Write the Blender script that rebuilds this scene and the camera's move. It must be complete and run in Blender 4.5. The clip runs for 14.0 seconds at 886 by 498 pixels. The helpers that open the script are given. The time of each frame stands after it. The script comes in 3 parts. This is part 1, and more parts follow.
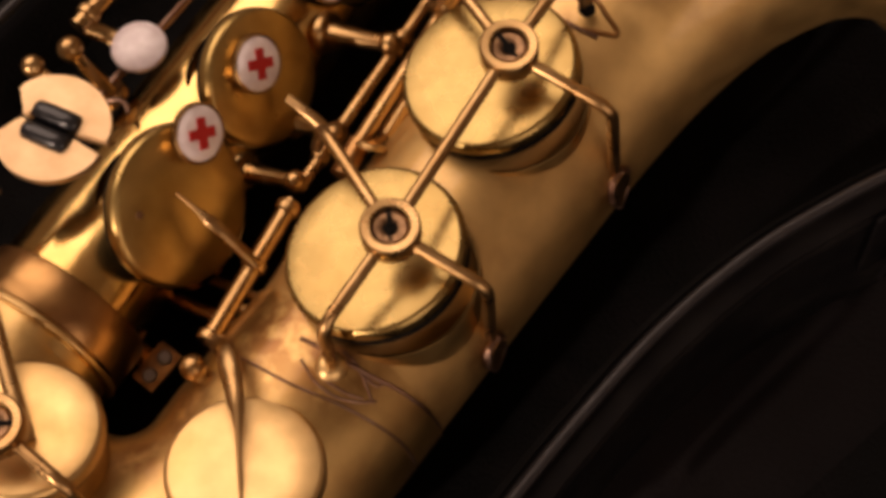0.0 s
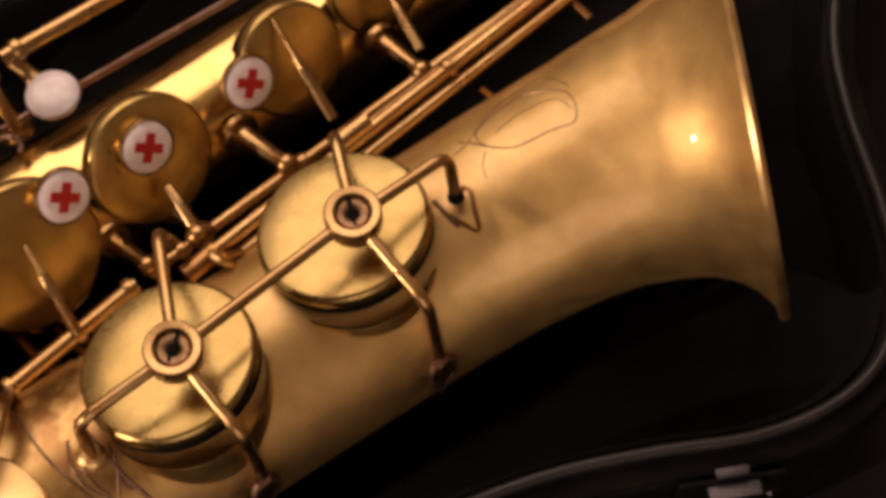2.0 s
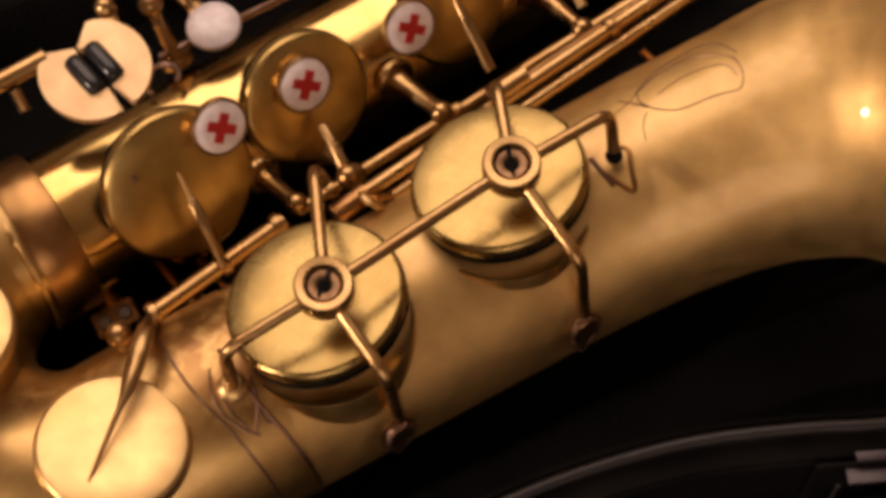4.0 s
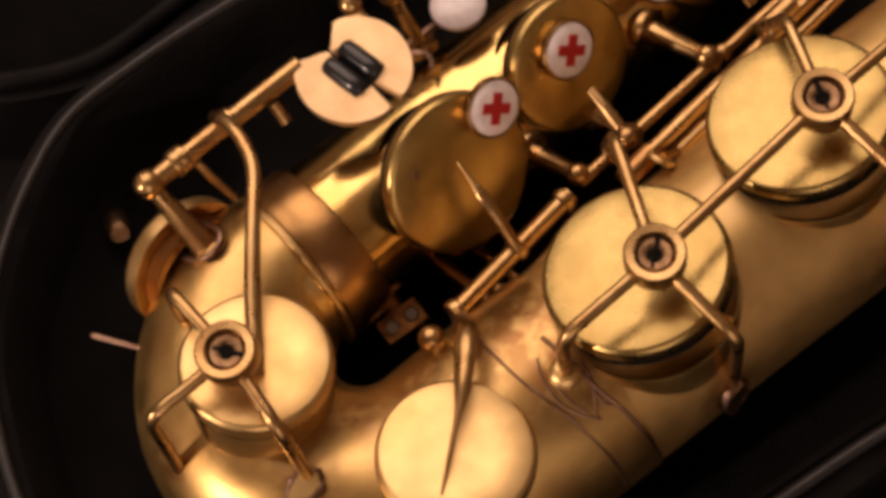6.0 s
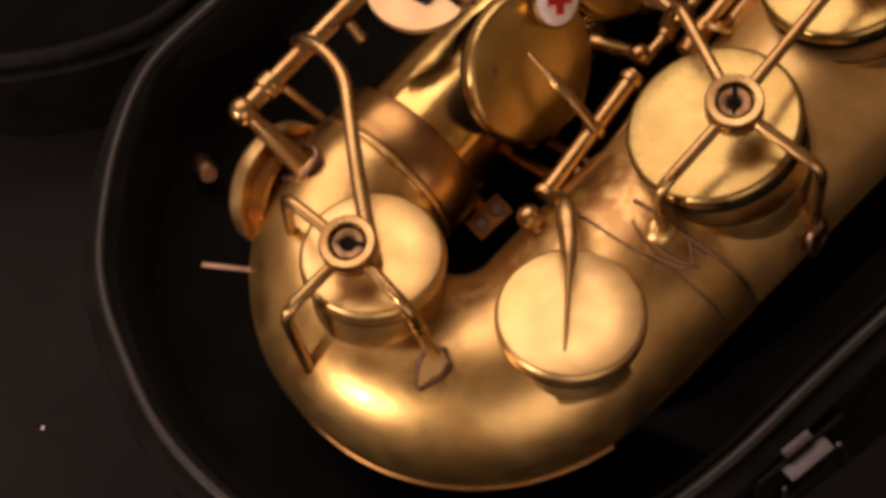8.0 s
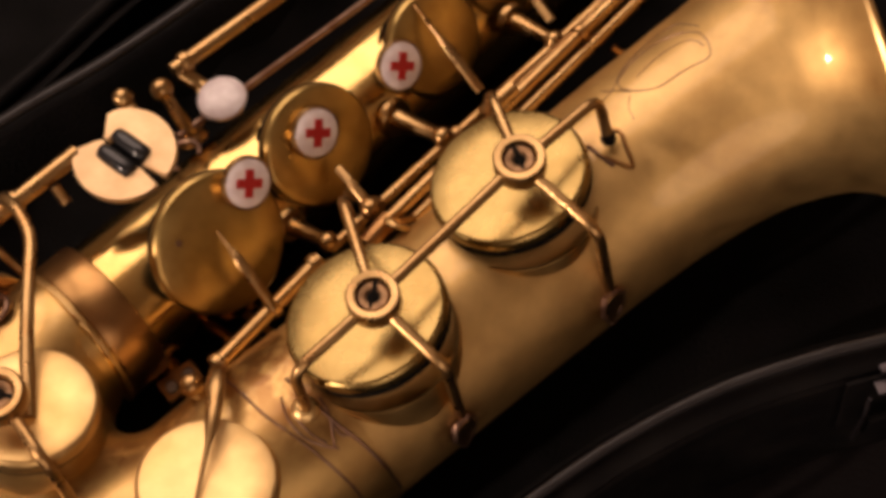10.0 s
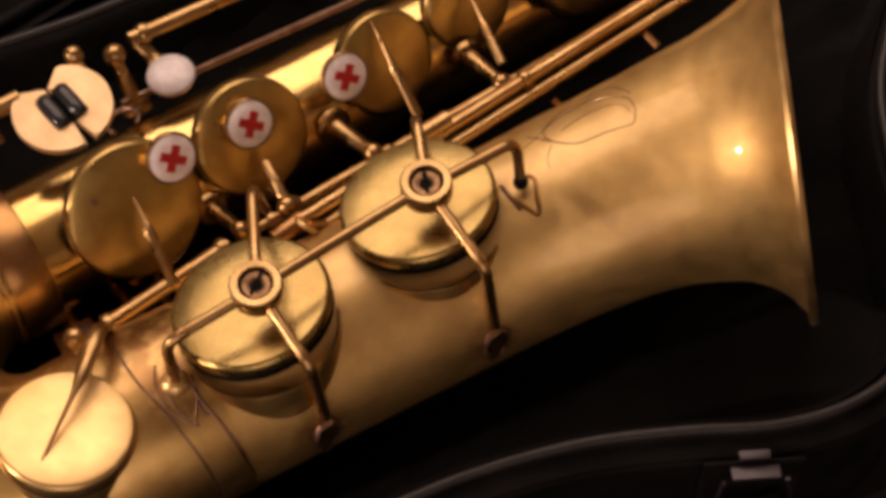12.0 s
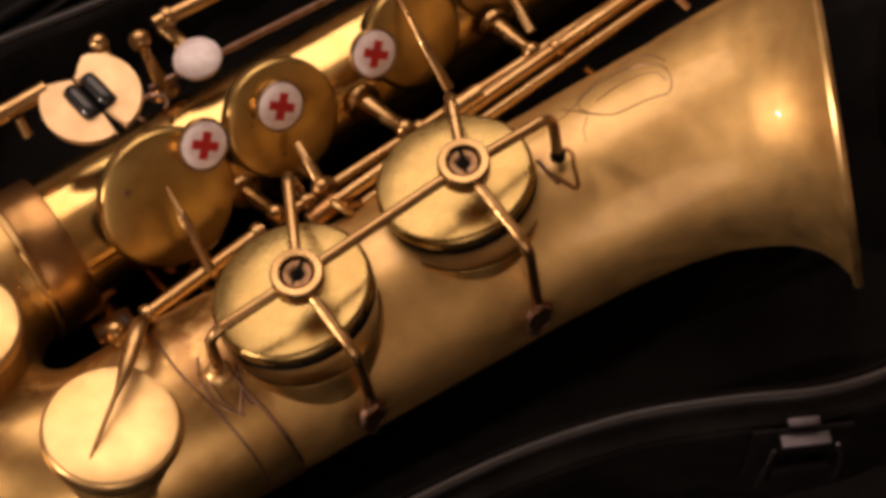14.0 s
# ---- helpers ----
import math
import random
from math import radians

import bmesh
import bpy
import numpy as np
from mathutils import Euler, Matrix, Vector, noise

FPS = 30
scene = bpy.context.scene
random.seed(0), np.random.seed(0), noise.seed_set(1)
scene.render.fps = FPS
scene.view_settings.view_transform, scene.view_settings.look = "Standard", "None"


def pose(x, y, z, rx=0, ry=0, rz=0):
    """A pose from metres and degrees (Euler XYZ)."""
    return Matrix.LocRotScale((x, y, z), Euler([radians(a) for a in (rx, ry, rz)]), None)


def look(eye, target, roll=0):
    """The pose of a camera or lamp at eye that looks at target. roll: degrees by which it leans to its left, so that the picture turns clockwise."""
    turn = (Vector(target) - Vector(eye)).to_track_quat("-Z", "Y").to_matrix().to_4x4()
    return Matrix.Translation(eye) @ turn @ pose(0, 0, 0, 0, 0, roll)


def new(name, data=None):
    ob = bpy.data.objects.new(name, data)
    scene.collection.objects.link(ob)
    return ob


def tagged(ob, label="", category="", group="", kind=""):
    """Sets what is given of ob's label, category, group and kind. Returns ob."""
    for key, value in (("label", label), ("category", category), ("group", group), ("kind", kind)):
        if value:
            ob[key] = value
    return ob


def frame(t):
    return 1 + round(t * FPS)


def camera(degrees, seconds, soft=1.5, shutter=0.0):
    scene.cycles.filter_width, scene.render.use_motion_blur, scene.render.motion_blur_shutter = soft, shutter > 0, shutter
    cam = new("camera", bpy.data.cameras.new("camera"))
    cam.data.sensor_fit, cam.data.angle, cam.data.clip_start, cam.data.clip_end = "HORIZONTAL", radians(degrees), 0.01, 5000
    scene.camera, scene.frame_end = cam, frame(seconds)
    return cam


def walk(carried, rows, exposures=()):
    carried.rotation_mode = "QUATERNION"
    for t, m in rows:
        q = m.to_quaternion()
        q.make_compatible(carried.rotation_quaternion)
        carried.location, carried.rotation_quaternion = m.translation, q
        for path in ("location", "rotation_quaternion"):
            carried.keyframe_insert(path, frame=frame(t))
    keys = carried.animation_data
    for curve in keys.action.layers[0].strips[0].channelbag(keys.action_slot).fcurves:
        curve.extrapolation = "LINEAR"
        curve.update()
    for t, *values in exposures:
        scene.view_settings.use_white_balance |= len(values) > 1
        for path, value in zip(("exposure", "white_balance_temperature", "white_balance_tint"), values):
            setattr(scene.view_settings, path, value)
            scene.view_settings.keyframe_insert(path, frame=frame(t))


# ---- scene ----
cam = camera(28.0, 14.0, soft=4.4)
PATH = [
    (0, (0.0743, -0.1817, 0.5865), (-0.0295, 0.7387, -1.5847), -7.40),
    (0.5, (0.1050, -0.1676, 0.5995), (-0.0507, 0.8107, -1.5422), -4.00),
    (1, (0.1345, -0.1569, 0.6007), (-0.1192, 0.8166, -1.5340), -6.40),
    (1.5, (0.1593, -0.1451, 0.6007), (-0.1440, 0.7906, -1.5458), -6.80),
    (2, (0.1735, -0.1286, 0.6077), (-0.1664, 0.7705, -1.5469), -2.40),
    (2.2, (0.1711, -0.1298, 0.6066), (-0.1522, 0.7965, -1.5399), 0.90),
    (4.3, (0.1499, -0.1416, 0.5983), (-0.2879, 0.6561, -1.5788), -5.50),
    (4.5, (0.1333, -0.1428, 0.5948), (-0.2690, 0.6266, -1.6000), -5.50),
    (5, (0.1086, -0.1534, 0.5877), (-0.3339, 0.5983, -1.6048), -11.40),
    (5.5, (0.0897, -0.1558, 0.5853), (-0.3800, 0.5747, -1.6095), -16.50),
    (6, (0.0814, -0.1534, 0.5877), (-0.4024, 0.6053, -1.5941), -17.90),
    (6.5, (0.0885, -0.1628, 0.5830), (-0.3705, 0.5275, -1.6260), -19.50),
    (7, (0.0885, -0.1829, 0.5924), (-0.4095, 0.5039, -1.6095), -22.90),
    (7.5, (0.0720, -0.1982, 0.6018), (-0.4165, 0.5050, -1.5965), -24.70),
    (8, (0.0570, -0.2090, 0.6090), (-0.3210, 0.4630, -1.2370), -22.20),
    (8.5, (0.0696, -0.2171, 0.6148), (-0.2926, 0.6643, -1.5434), -17.40),
    (9, (0.0968, -0.2112, 0.6266), (-0.2301, 0.7151, -1.5186), -14.00),
    (9.2, (0.1109, -0.2065, 0.6290), (-0.2726, 0.7576, -1.4903), -15.10),
    (11.3, (0.2030, -0.1912, 0.6302), (-0.3280, 0.7871, -1.4502), -7.90),
    (11.5, (0.2053, -0.1923, 0.6313), (-0.3139, 0.8130, -1.4396), -5.50),
    (12, (0.2112, -0.1947, 0.6349), (-0.3115, 0.8236, -1.4289), -3.50),
    (12.5, (0.2136, -0.1888, 0.6313), (-0.2891, 0.7941, -1.4537), -3.10),
    (13, (0.2065, -0.1900, 0.6384), (-0.3304, 0.8118, -1.4289), -4.80),
    (13.5, (0.2041, -0.1888, 0.6384), (-0.3375, 0.8177, -1.4266), -5.00),
    (14, (0.1959, -0.1841, 0.6372), (-0.3092, 0.7576, -1.4667), -6.70),
]
walk(cam, [(t, look(eye, target, roll)) for t, eye, target, roll in PATH])

# ---------------------------------------------------------------- light
world = bpy.data.worlds.new("world")
scene.world = world
world.use_nodes = True
world.node_tree.nodes["Background"].inputs[0].default_value = (1.0, 0.80, 0.60, 1)
world.node_tree.nodes["Background"].inputs[1].default_value = 0.02


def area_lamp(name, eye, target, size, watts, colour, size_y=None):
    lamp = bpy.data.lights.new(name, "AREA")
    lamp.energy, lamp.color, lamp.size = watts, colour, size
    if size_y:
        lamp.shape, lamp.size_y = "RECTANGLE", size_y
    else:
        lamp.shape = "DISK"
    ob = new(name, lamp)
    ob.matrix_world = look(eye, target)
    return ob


area_lamp("table_lamp", (-1.16, -1.28, 0.86), (0, 0, 0.1), 0.055, 22, (1.0, 0.728, 0.585))
area_lamp("ceiling_lamp", (-0.70, 0.95, 1.80), (0, 0.05, 0.1), 2.5, 46, (1.0, 0.728, 0.585))
# Added fill with no known source: lifts the south-east side of bow and bell.
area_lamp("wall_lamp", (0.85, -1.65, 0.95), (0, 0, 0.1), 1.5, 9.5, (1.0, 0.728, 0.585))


# ---------------------------------------------------------------- materials
def material(name, base, rough, metal=0.0, spots=None, grain=60.0, bump=0.0, bump_scale=300.0, rough_var=0.0, coat=0.0, sheen=0.0):
    m = bpy.data.materials.new(name)
    m.use_nodes = True
    nt = m.node_tree
    b = nt.nodes["Principled BSDF"]
    b.inputs["Metallic"].default_value = metal
    b.inputs["Roughness"].default_value = rough
    b.inputs["Coat Weight"].default_value = coat
    b.inputs["Coat Roughness"].default_value = 0.06
    b.inputs["Sheen Weight"].default_value = sheen
    b.inputs["Base Color"].default_value = (*base, 1)
    co = nt.nodes.new("ShaderNodeTexCoord")

    def wave(scale, detail=6.0):
        n = nt.nodes.new("ShaderNodeTexNoise")
        n.inputs["Scale"].default_value = scale
        n.inputs["Detail"].default_value = detail
        nt.links.new(co.outputs["Object"], n.inputs["Vector"])
        return n
    if spots:
        r = nt.nodes.new("ShaderNodeValToRGB")
        r.color_ramp.elements[0].position, r.color_ramp.elements[1].position = spots[2], spots[3]
        r.color_ramp.elements[0].color = (*spots[0], 1)
        r.color_ramp.elements[1].color = (*base, 1)
        nt.links.new(wave(spots[1]).outputs["Fac"], r.inputs["Fac"])
        mix = nt.nodes.new("ShaderNodeMix")
        mix.data_type, mix.blend_type = "RGBA", "MULTIPLY"
        mix.inputs["Factor"].default_value = 0.26
        fine = nt.nodes.new("ShaderNodeValToRGB")
        fine.color_ramp.elements[0].position, fine.color_ramp.elements[1].position = 0.35, 0.65
        fine.color_ramp.elements[0].color = (0.55, 0.5, 0.45, 1)
        nt.links.new(wave(grain).outputs["Fac"], fine.inputs["Fac"])
        nt.links.new(r.outputs["Color"], mix.inputs[6])
        nt.links.new(fine.outputs["Color"], mix.inputs[7])
        nt.links.new(mix.outputs[2], b.inputs["Base Color"])
    if rough_var:
        mr = nt.nodes.new("ShaderNodeMapRange")
        mr.inputs["From Min"].default_value, mr.inputs["From Max"].default_value = 0.3, 0.7
        mr.inputs["To Min"].default_value, mr.inputs["To Max"].default_value = rough - rough_var, rough + rough_var
        nt.links.new(wave(grain * 0.7).outputs["Fac"], mr.inputs["Value"])
        nt.links.new(mr.outputs["Result"], b.inputs["Roughness"])
    if bump:
        bp = nt.nodes.new("ShaderNodeBump")
        bp.inputs["Strength"].default_value, bp.inputs["Distance"].default_value = bump, 0.001
        nt.links.new(wave(bump_scale, 4.0).outputs["Fac"], bp.inputs["Height"])
        nt.links.new(bp.outputs["Normal"], b.inputs["Normal"])
    return m


BRASS = material("old_brass", (0.69, 0.465, 0.175), 0.38, 1.0, ((0.53, 0.325, 0.115), 38.0, 0.32, 0.54), 140.0, 0.05, 500, 0.05, 0.3)
BELL_BRASS = material("bell_brass", (0.72, 0.492, 0.195), 0.50, 1.0, ((0.59, 0.378, 0.14), 30.0, 0.30, 0.52), 140.0, 0.04, 500, 0.04, 0.5)
CUP = material("cup_brass", (0.76, 0.53, 0.235), 0.38, 1.0, ((0.67, 0.44, 0.17), 35.0, 0.28, 0.50), 160.0, 0.05, 700, 0.06)
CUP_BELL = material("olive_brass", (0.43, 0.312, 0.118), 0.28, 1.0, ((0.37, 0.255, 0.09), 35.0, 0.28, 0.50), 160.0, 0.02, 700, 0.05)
PLATE = material("plate_brass", (0.70, 0.50, 0.29), 0.52, 1.0, ((0.60, 0.41, 0.22), 60.0, 0.28, 0.50), 160.0, 0.04, 700, 0.05)
CUP_DARK = material("stack_cup_brass", (0.49, 0.345, 0.125), 0.33, 1.0, ((0.42, 0.27, 0.09), 40.0, 0.28, 0.52), 160.0, 0.05, 700, 0.06)
POLISHED = material("polished_brass", (0.78, 0.54, 0.20), 0.20, 1.0, ((0.70, 0.42, 0.13), 30.0, 0.30, 0.5), 120.0, 0.03, 400, 0.06)
ROD = material("rod_brass", (0.52, 0.34, 0.15), 0.30, 1.0, ((0.42, 0.235, 0.09), 60.0, 0.3, 0.55), 200.0, 0.04, 600, 0.06)
BRONZE = material("lacquer_bronze", (0.45, 0.26, 0.10), 0.34, 1.0, ((0.32, 0.15, 0.06), 40.0, 0.3, 0.55), 150.0, 0.04, 500, 0.06)
SOLDER = material("burnt_solder", (0.22, 0.125, 0.085), 0.42, 1.0, ((0.30, 0.20, 0.15), 160.0, 0.35, 0.6), 300.0, 0.2, 500, 0.1)
LATCH_STEEL = material("latch_steel", (0.085, 0.078, 0.088), 0.45, 1.0, ((0.08, 0.07, 0.08), 200.0, 0.35, 0.6), 400.0)
STEEL = material("dull_steel", (0.30, 0.28, 0.30), 0.38, 1.0, ((0.25, 0.23, 0.22), 200.0, 0.35, 0.6), 400.0)
FELT = material("bumper_metal", (0.36, 0.22, 0.12), 0.36, 1.0, ((0.22, 0.13, 0.07), 300.0, 0.35, 0.6), 800.0, 0.3, 1500)
PAD = material("pad_leather", (0.006, 0.005, 0.004), 0.8)
PAD.node_tree.nodes["Principled BSDF"].inputs["Specular IOR Level"].default_value = 0.1
PEARL = material("pearl", (0.93, 0.85, 0.88), 0.22, 0.0, ((0.80, 0.70, 0.74), 180.0, 0.35, 0.6), 300.0, 0.0, 300, 0.0, 0.4)
RED = material("red_paint", (0.42, 0.010, 0.010), 0.55)
BLACK = material("black_resin", (0.012, 0.012, 0.014), 0.25)
PLUSH = material("black_plush", (0.0050, 0.0045, 0.0050), 0.95, 0.0, ((0.002, 0.002, 0.002), 40.0, 0.35, 0.65), 500.0, 1.0, 900)
PLUSH.node_tree.nodes["Principled BSDF"].inputs["Specular IOR Level"].default_value = 0.12
VINYL = material("black_vinyl", (0.005, 0.0045, 0.005), 0.55, 0.0, ((0.010, 0.009, 0.009), 60.0, 0.3, 0.6), 500.0, 0.25, 1800, 0.06)
PIPING = material("rim_piping", (0.014, 0.0125, 0.014), 0.40, 0.0, ((0.02, 0.0175, 0.019), 80.0, 0.3, 0.6), 500.0, 0.15, 1200, 0.06)
CLOTH = material("table_cloth", (0.012, 0.0098, 0.0108), 0.85, 0.0, ((0.007, 0.0057, 0.0063), 14.0, 0.35, 0.65), 300.0, 0.4, 600)
for dull, gloss in ((VINYL, 0.06), (CLOTH, 0.15), (PIPING, 0.35)):
    dull.node_tree.nodes["Principled BSDF"].inputs["Specular IOR Level"].default_value = gloss
WALLM = material("room_wall", (0.50, 0.42, 0.34), 0.9)


def stain_and_shade(mat, spots, colour=(0.26, 0.125, 0.040)):
    """Heat-browned patches with ragged edges round the soldered feet, some also painting in a dark reflection: spots of
    (x, y, z, radius).
    """
    nt = mat.node_tree
    b = nt.nodes["Principled BSDF"]
    src = b.inputs["Base Color"].links[0].from_socket
    co = nt.nodes.new("ShaderNodeTexCoord")
    ragged = nt.nodes.new("ShaderNodeTexNoise")
    ragged.inputs["Scale"].default_value, ragged.inputs["Detail"].default_value = 170.0, 7.0
    nt.links.new(co.outputs["Object"], ragged.inputs["Vector"])
    total = None
    for x, y, z, r in spots:
        d = nt.nodes.new("ShaderNodeVectorMath")
        d.operation = "DISTANCE"
        d.inputs[1].default_value = (x, y, z)
        nt.links.new(co.outputs["Object"], d.inputs[0])
        mr = nt.nodes.new("ShaderNodeMapRange")
        mr.inputs["From Min"].default_value, mr.inputs["From Max"].default_value = r, r * 0.25
        mr.inputs["To Min"].default_value, mr.inputs["To Max"].default_value = 0.0, 1.0
        nt.links.new(d.outputs["Value"], mr.inputs["Value"])
        if total is None:
            total = mr.outputs["Result"]
        else:
            mx = nt.nodes.new("ShaderNodeMath")
            mx.operation = "MAXIMUM"
            nt.links.new(total, mx.inputs[0])
            nt.links.new(mr.outputs["Result"], mx.inputs[1])
            total = mx.outputs["Value"]
    mul = nt.nodes.new("ShaderNodeMath")
    mul.operation = "MULTIPLY"
    nt.links.new(total, mul.inputs[0])
    edge = nt.nodes.new("ShaderNodeMapRange")
    edge.inputs["From Min"].default_value, edge.inputs["From Max"].default_value = 0.30, 0.54
    nt.links.new(ragged.outputs["Fac"], edge.inputs["Value"])
    nt.links.new(edge.outputs["Result"], mul.inputs[1])
    mix = nt.nodes.new("ShaderNodeMix")
    mix.data_type = "RGBA"
    nt.links.new(mul.outputs["Value"], mix.inputs["Factor"])
    nt.links.new(src, mix.inputs[6])
    mix.inputs[7].default_value = (*colour, 1)
    nt.links.new(mix.outputs[2], b.inputs["Base Color"])


# The first two spots are widened to paint the body's dark reflection too.
BROWNED_SHADED = [(0.019, -0.016, 0.113, 0.021), (0.004, -0.006, 0.108, 0.027), (-0.042, -0.064, 0.112, 0.013), (-0.083, -0.066, 0.098, 0.012), (-0.095, -0.002, 0.098, 0.013), (0.064, -0.003, 0.088, 0.013),
           (0.103, 0.048, 0.090, 0.012), (0.091, 0.088, 0.115, 0.009), (-0.020, -0.028, 0.108, 0.014), (-0.035, -0.040, 0.110, 0.012)]
stain_and_shade(BRASS, BROWNED_SHADED)
stain_and_shade(BELL_BRASS, BROWNED_SHADED)


# ---------------------------------------------------------------- shapes
def part(name, bm, mat, parent=None, label=""):
    me = bpy.data.meshes.new(name)
    bmesh.ops.recalc_face_normals(bm, faces=bm.faces[:])
    bm.to_mesh(me)
    bm.free()
    for p in me.polygons:
        p.use_smooth = True
    me.set_sharp_from_angle(angle=radians(38))
    me.materials.append(mat)
    ob = new(name, me)
    if parent:
        ob.parent = parent
    if label:
        ob["label"] = label
    return ob


def thing(name, label, category, group="", kind=""):
    return tagged(new(name), label, category, group, kind)


def V3(*a):
    return Vector(a)


def basis(n, hint=(0, 0, 1)):
    n = Vector(n).normalized()
    h = Vector(hint)
    if abs(n.dot(h)) > 0.95 * h.length:
        h = Vector((0, 1, 0))
    u = (h - n * h.dot(n)).normalized()
    return u, n.cross(u), n


def at(c, n, hint=(0, 1, 0)):
    """A matrix whose z is n, at c."""
    u, v, w = basis(n, hint)
    m = Matrix((v * -1, u, w)).transposed().to_4x4()
    m.translation = Vector(c)
    return m


def revolve(bm, m, profile, seg=48):
    """A turned shape: profile of (radius, height); a radius of 0 closes it."""
    rings = []
    for r, z in profile:
        if r < 1e-6:
            rings.append([bm.verts.new(m @ Vector((0, 0, z)))])
        else:
            rings.append([bm.verts.new(m @ Vector((r * math.cos(2 * math.pi * i / seg), r * math.sin(2 * math.pi * i / seg), z))) for i in range(seg)])
    for a, b in zip(rings[:-1], rings[1:]):
        for i in range(seg):
            j = (i + 1) % seg
            q = [a[i % len(a)], a[j % len(a)], b[j % len(b)], b[i % len(b)]]
            q = list(dict.fromkeys(q))
            if len(q) > 2:
                bm.faces.new(q)
    return bm


def smooth_path(pts, bend=0.005, n=6):
    """The polyline with its corners rounded."""
    pts = [Vector(p) for p in pts]
    out = [pts[0]]
    for a, b, c in zip(pts[:-2], pts[1:-1], pts[2:]):
        d = min(bend, (a - b).length * 0.48, (c - b).length * 0.48)
        p, q = b + (a - b).normalized() * d, b + (c - b).normalized() * d
        for i in range(n + 1):
            t = i / n
            out.append(p * (1 - t) ** 2 + b * 2 * t * (1 - t) + q * t * t)
    out.append(pts[-1])
    return out


def sweep(bm, pts, radii, seg=16, flat=1.0, hint=(0, 0, 1), caps=True):
    """A tube along pts; radii one number or one each; flat squeezes it along the hint."""
    pts = [Vector(p) for p in pts]
    if not isinstance(radii, (list, tuple)):
        radii = [radii] * len(pts)
    rings = []
    up = None
    for i, p in enumerate(pts):
        d = (pts[min(i + 1, len(pts) - 1)] - pts[max(i - 1, 0)]).normalized()
        if up is None:
            u, v, _ = basis(d, hint)
        else:
            u = (up - d * up.dot(d)).normalized()
            v = d.cross(u)
        up = u
        rings.append([bm.verts.new(p + (u * math.sin(2 * math.pi * k / seg) * flat + v * math.cos(2 * math.pi * k / seg)) * radii[i]) for k in range(seg)])
    for a, b in zip(rings[:-1], rings[1:]):
        for k in range(seg):
            bm.faces.new((a[k], a[(k + 1) % seg], b[(k + 1) % seg], b[k]))
    if caps:
        for ring, p, s in ((rings[0], pts[0], -1), (rings[-1], pts[-1], 1)):
            bm.faces.new(ring)
    return bm


def rod(bm, pts, r, bend=0.005, seg=14, **k):
    return sweep(bm, smooth_path(pts, bend), r, seg, **k)


def ball(bm, c, r, squash=1.0, n=(0, 0, 1)):
    prof = [(r * math.cos(a), r * squash * math.sin(a)) for a in [math.pi * (i / 12 - 0.5) for i in range(13)]]
    prof[0], prof[-1] = (0, prof[0][1]), (0, prof[-1][1])
    return revolve(bm, at(c, n), prof, 24)


def box(bm, m, sx, sy, sz, bevel=0.0):
    g = bmesh.ops.create_cube(bm, size=1.0, matrix=m @ Matrix.Diagonal((sx, sy, sz, 1)))
    if bevel:
        es = {e for v in g["verts"] for e in v.link_edges}
        bmesh.ops.bevel(bm, geom=list(es), offset=bevel, segments=2, profile=0.6, affect="EDGES")
    return bm


B = bmesh.new

# ---------------------------------------------------------------- setting
table = part("table_top", box(B(), pose(0, 0.1, -0.02), 2.4, 2.0, 0.04, 0.004), CLOTH)
tagged(table, "dark grey-brown cloth surface under the open case", "table", kind="structure")
for x in (-1.1, 1.1):
    for y in (-0.8, 1.0):
        part("table_leg", box(B(), pose(x, y, -0.52), 0.07, 0.07, 0.96, 0.005), VINYL, table)
for nm, c, s in (("wall_north", (0, 2.5, 0.6), (5, 0.1, 3.2)), ("wall_south", (0, -2.5, 0.6), (5, 0.1, 3.2)), ("wall_east", (2.55, 0, 0.6), (0.1, 4.9, 3.2)), ("wall_west", (-2.55, 0, 0.6), (0.1, 4.9, 3.2)), ("ceiling", (0, 0, 2.25), (5.2, 5.1, 0.1)), ("floor", (0, 0, -1.05), (5.2, 5.1, 0.1))):
    tagged(part(nm, box(B(), pose(*c), *s), WALLM), "plain warm-coloured room surface", nm.split("_")[0], kind="structure")

# ---------------------------------------------------------------- case
RIM_Z = 0.085
RIM = [(-0.162, 0.038), (-0.167, 0.012), (-0.1665, -0.014), (-0.1625, -0.037), (-0.151, -0.060), (-0.129, -0.089), (-0.095, -0.112), (-0.055, -0.121), (-0.010, -0.115), (0.024, -0.097),
       (0.046, -0.077), (0.069, -0.049), (0.090, -0.024), (0.116, 0.004), (0.145, 0.028), (0.175, 0.046), (0.202, 0.060), (0.222, 0.077), (0.233, 0.097), (0.233, 0.122), (0.222, 0.148), (0.204, 0.178),
       (0.192, 0.206), (0.187, 0.240), (0.182, 0.300), (0.160, 0.360), (0.115, 0.385), (0.070, 0.365), (0.030, 0.305), (-0.010, 0.240), (-0.052, 0.175), (-0.094, 0.120), (-0.124, 0.088), (-0.146, 0.062)]


def closed_curve(pts, per=6):
    n, out = len(pts), []
    for i in range(n):
        p0, p1, p2, p3 = (Vector((*pts[(i + k) % n], 0)) for k in (-1, 0, 1, 2))
        for j in range(per):
            t = j / per
            out.append(0.5 * ((2 * p1) + (p2 - p0) * t + (2 * p0 - 5 * p1 + 4 * p2 - p3) * t * t + (3 * p1 - p0 - 3 * p2 + p3) * t ** 3))
    return out


RIM_LINE = closed_curve(RIM)


def offset_line(line, d):
    n, out = len(line), []
    for i in range(n):
        t = (line[(i + 1) % n] - line[i - 1]).normalized()
        out.append(line[i] + Vector((t.y, -t.x, 0)) * d)
    return out


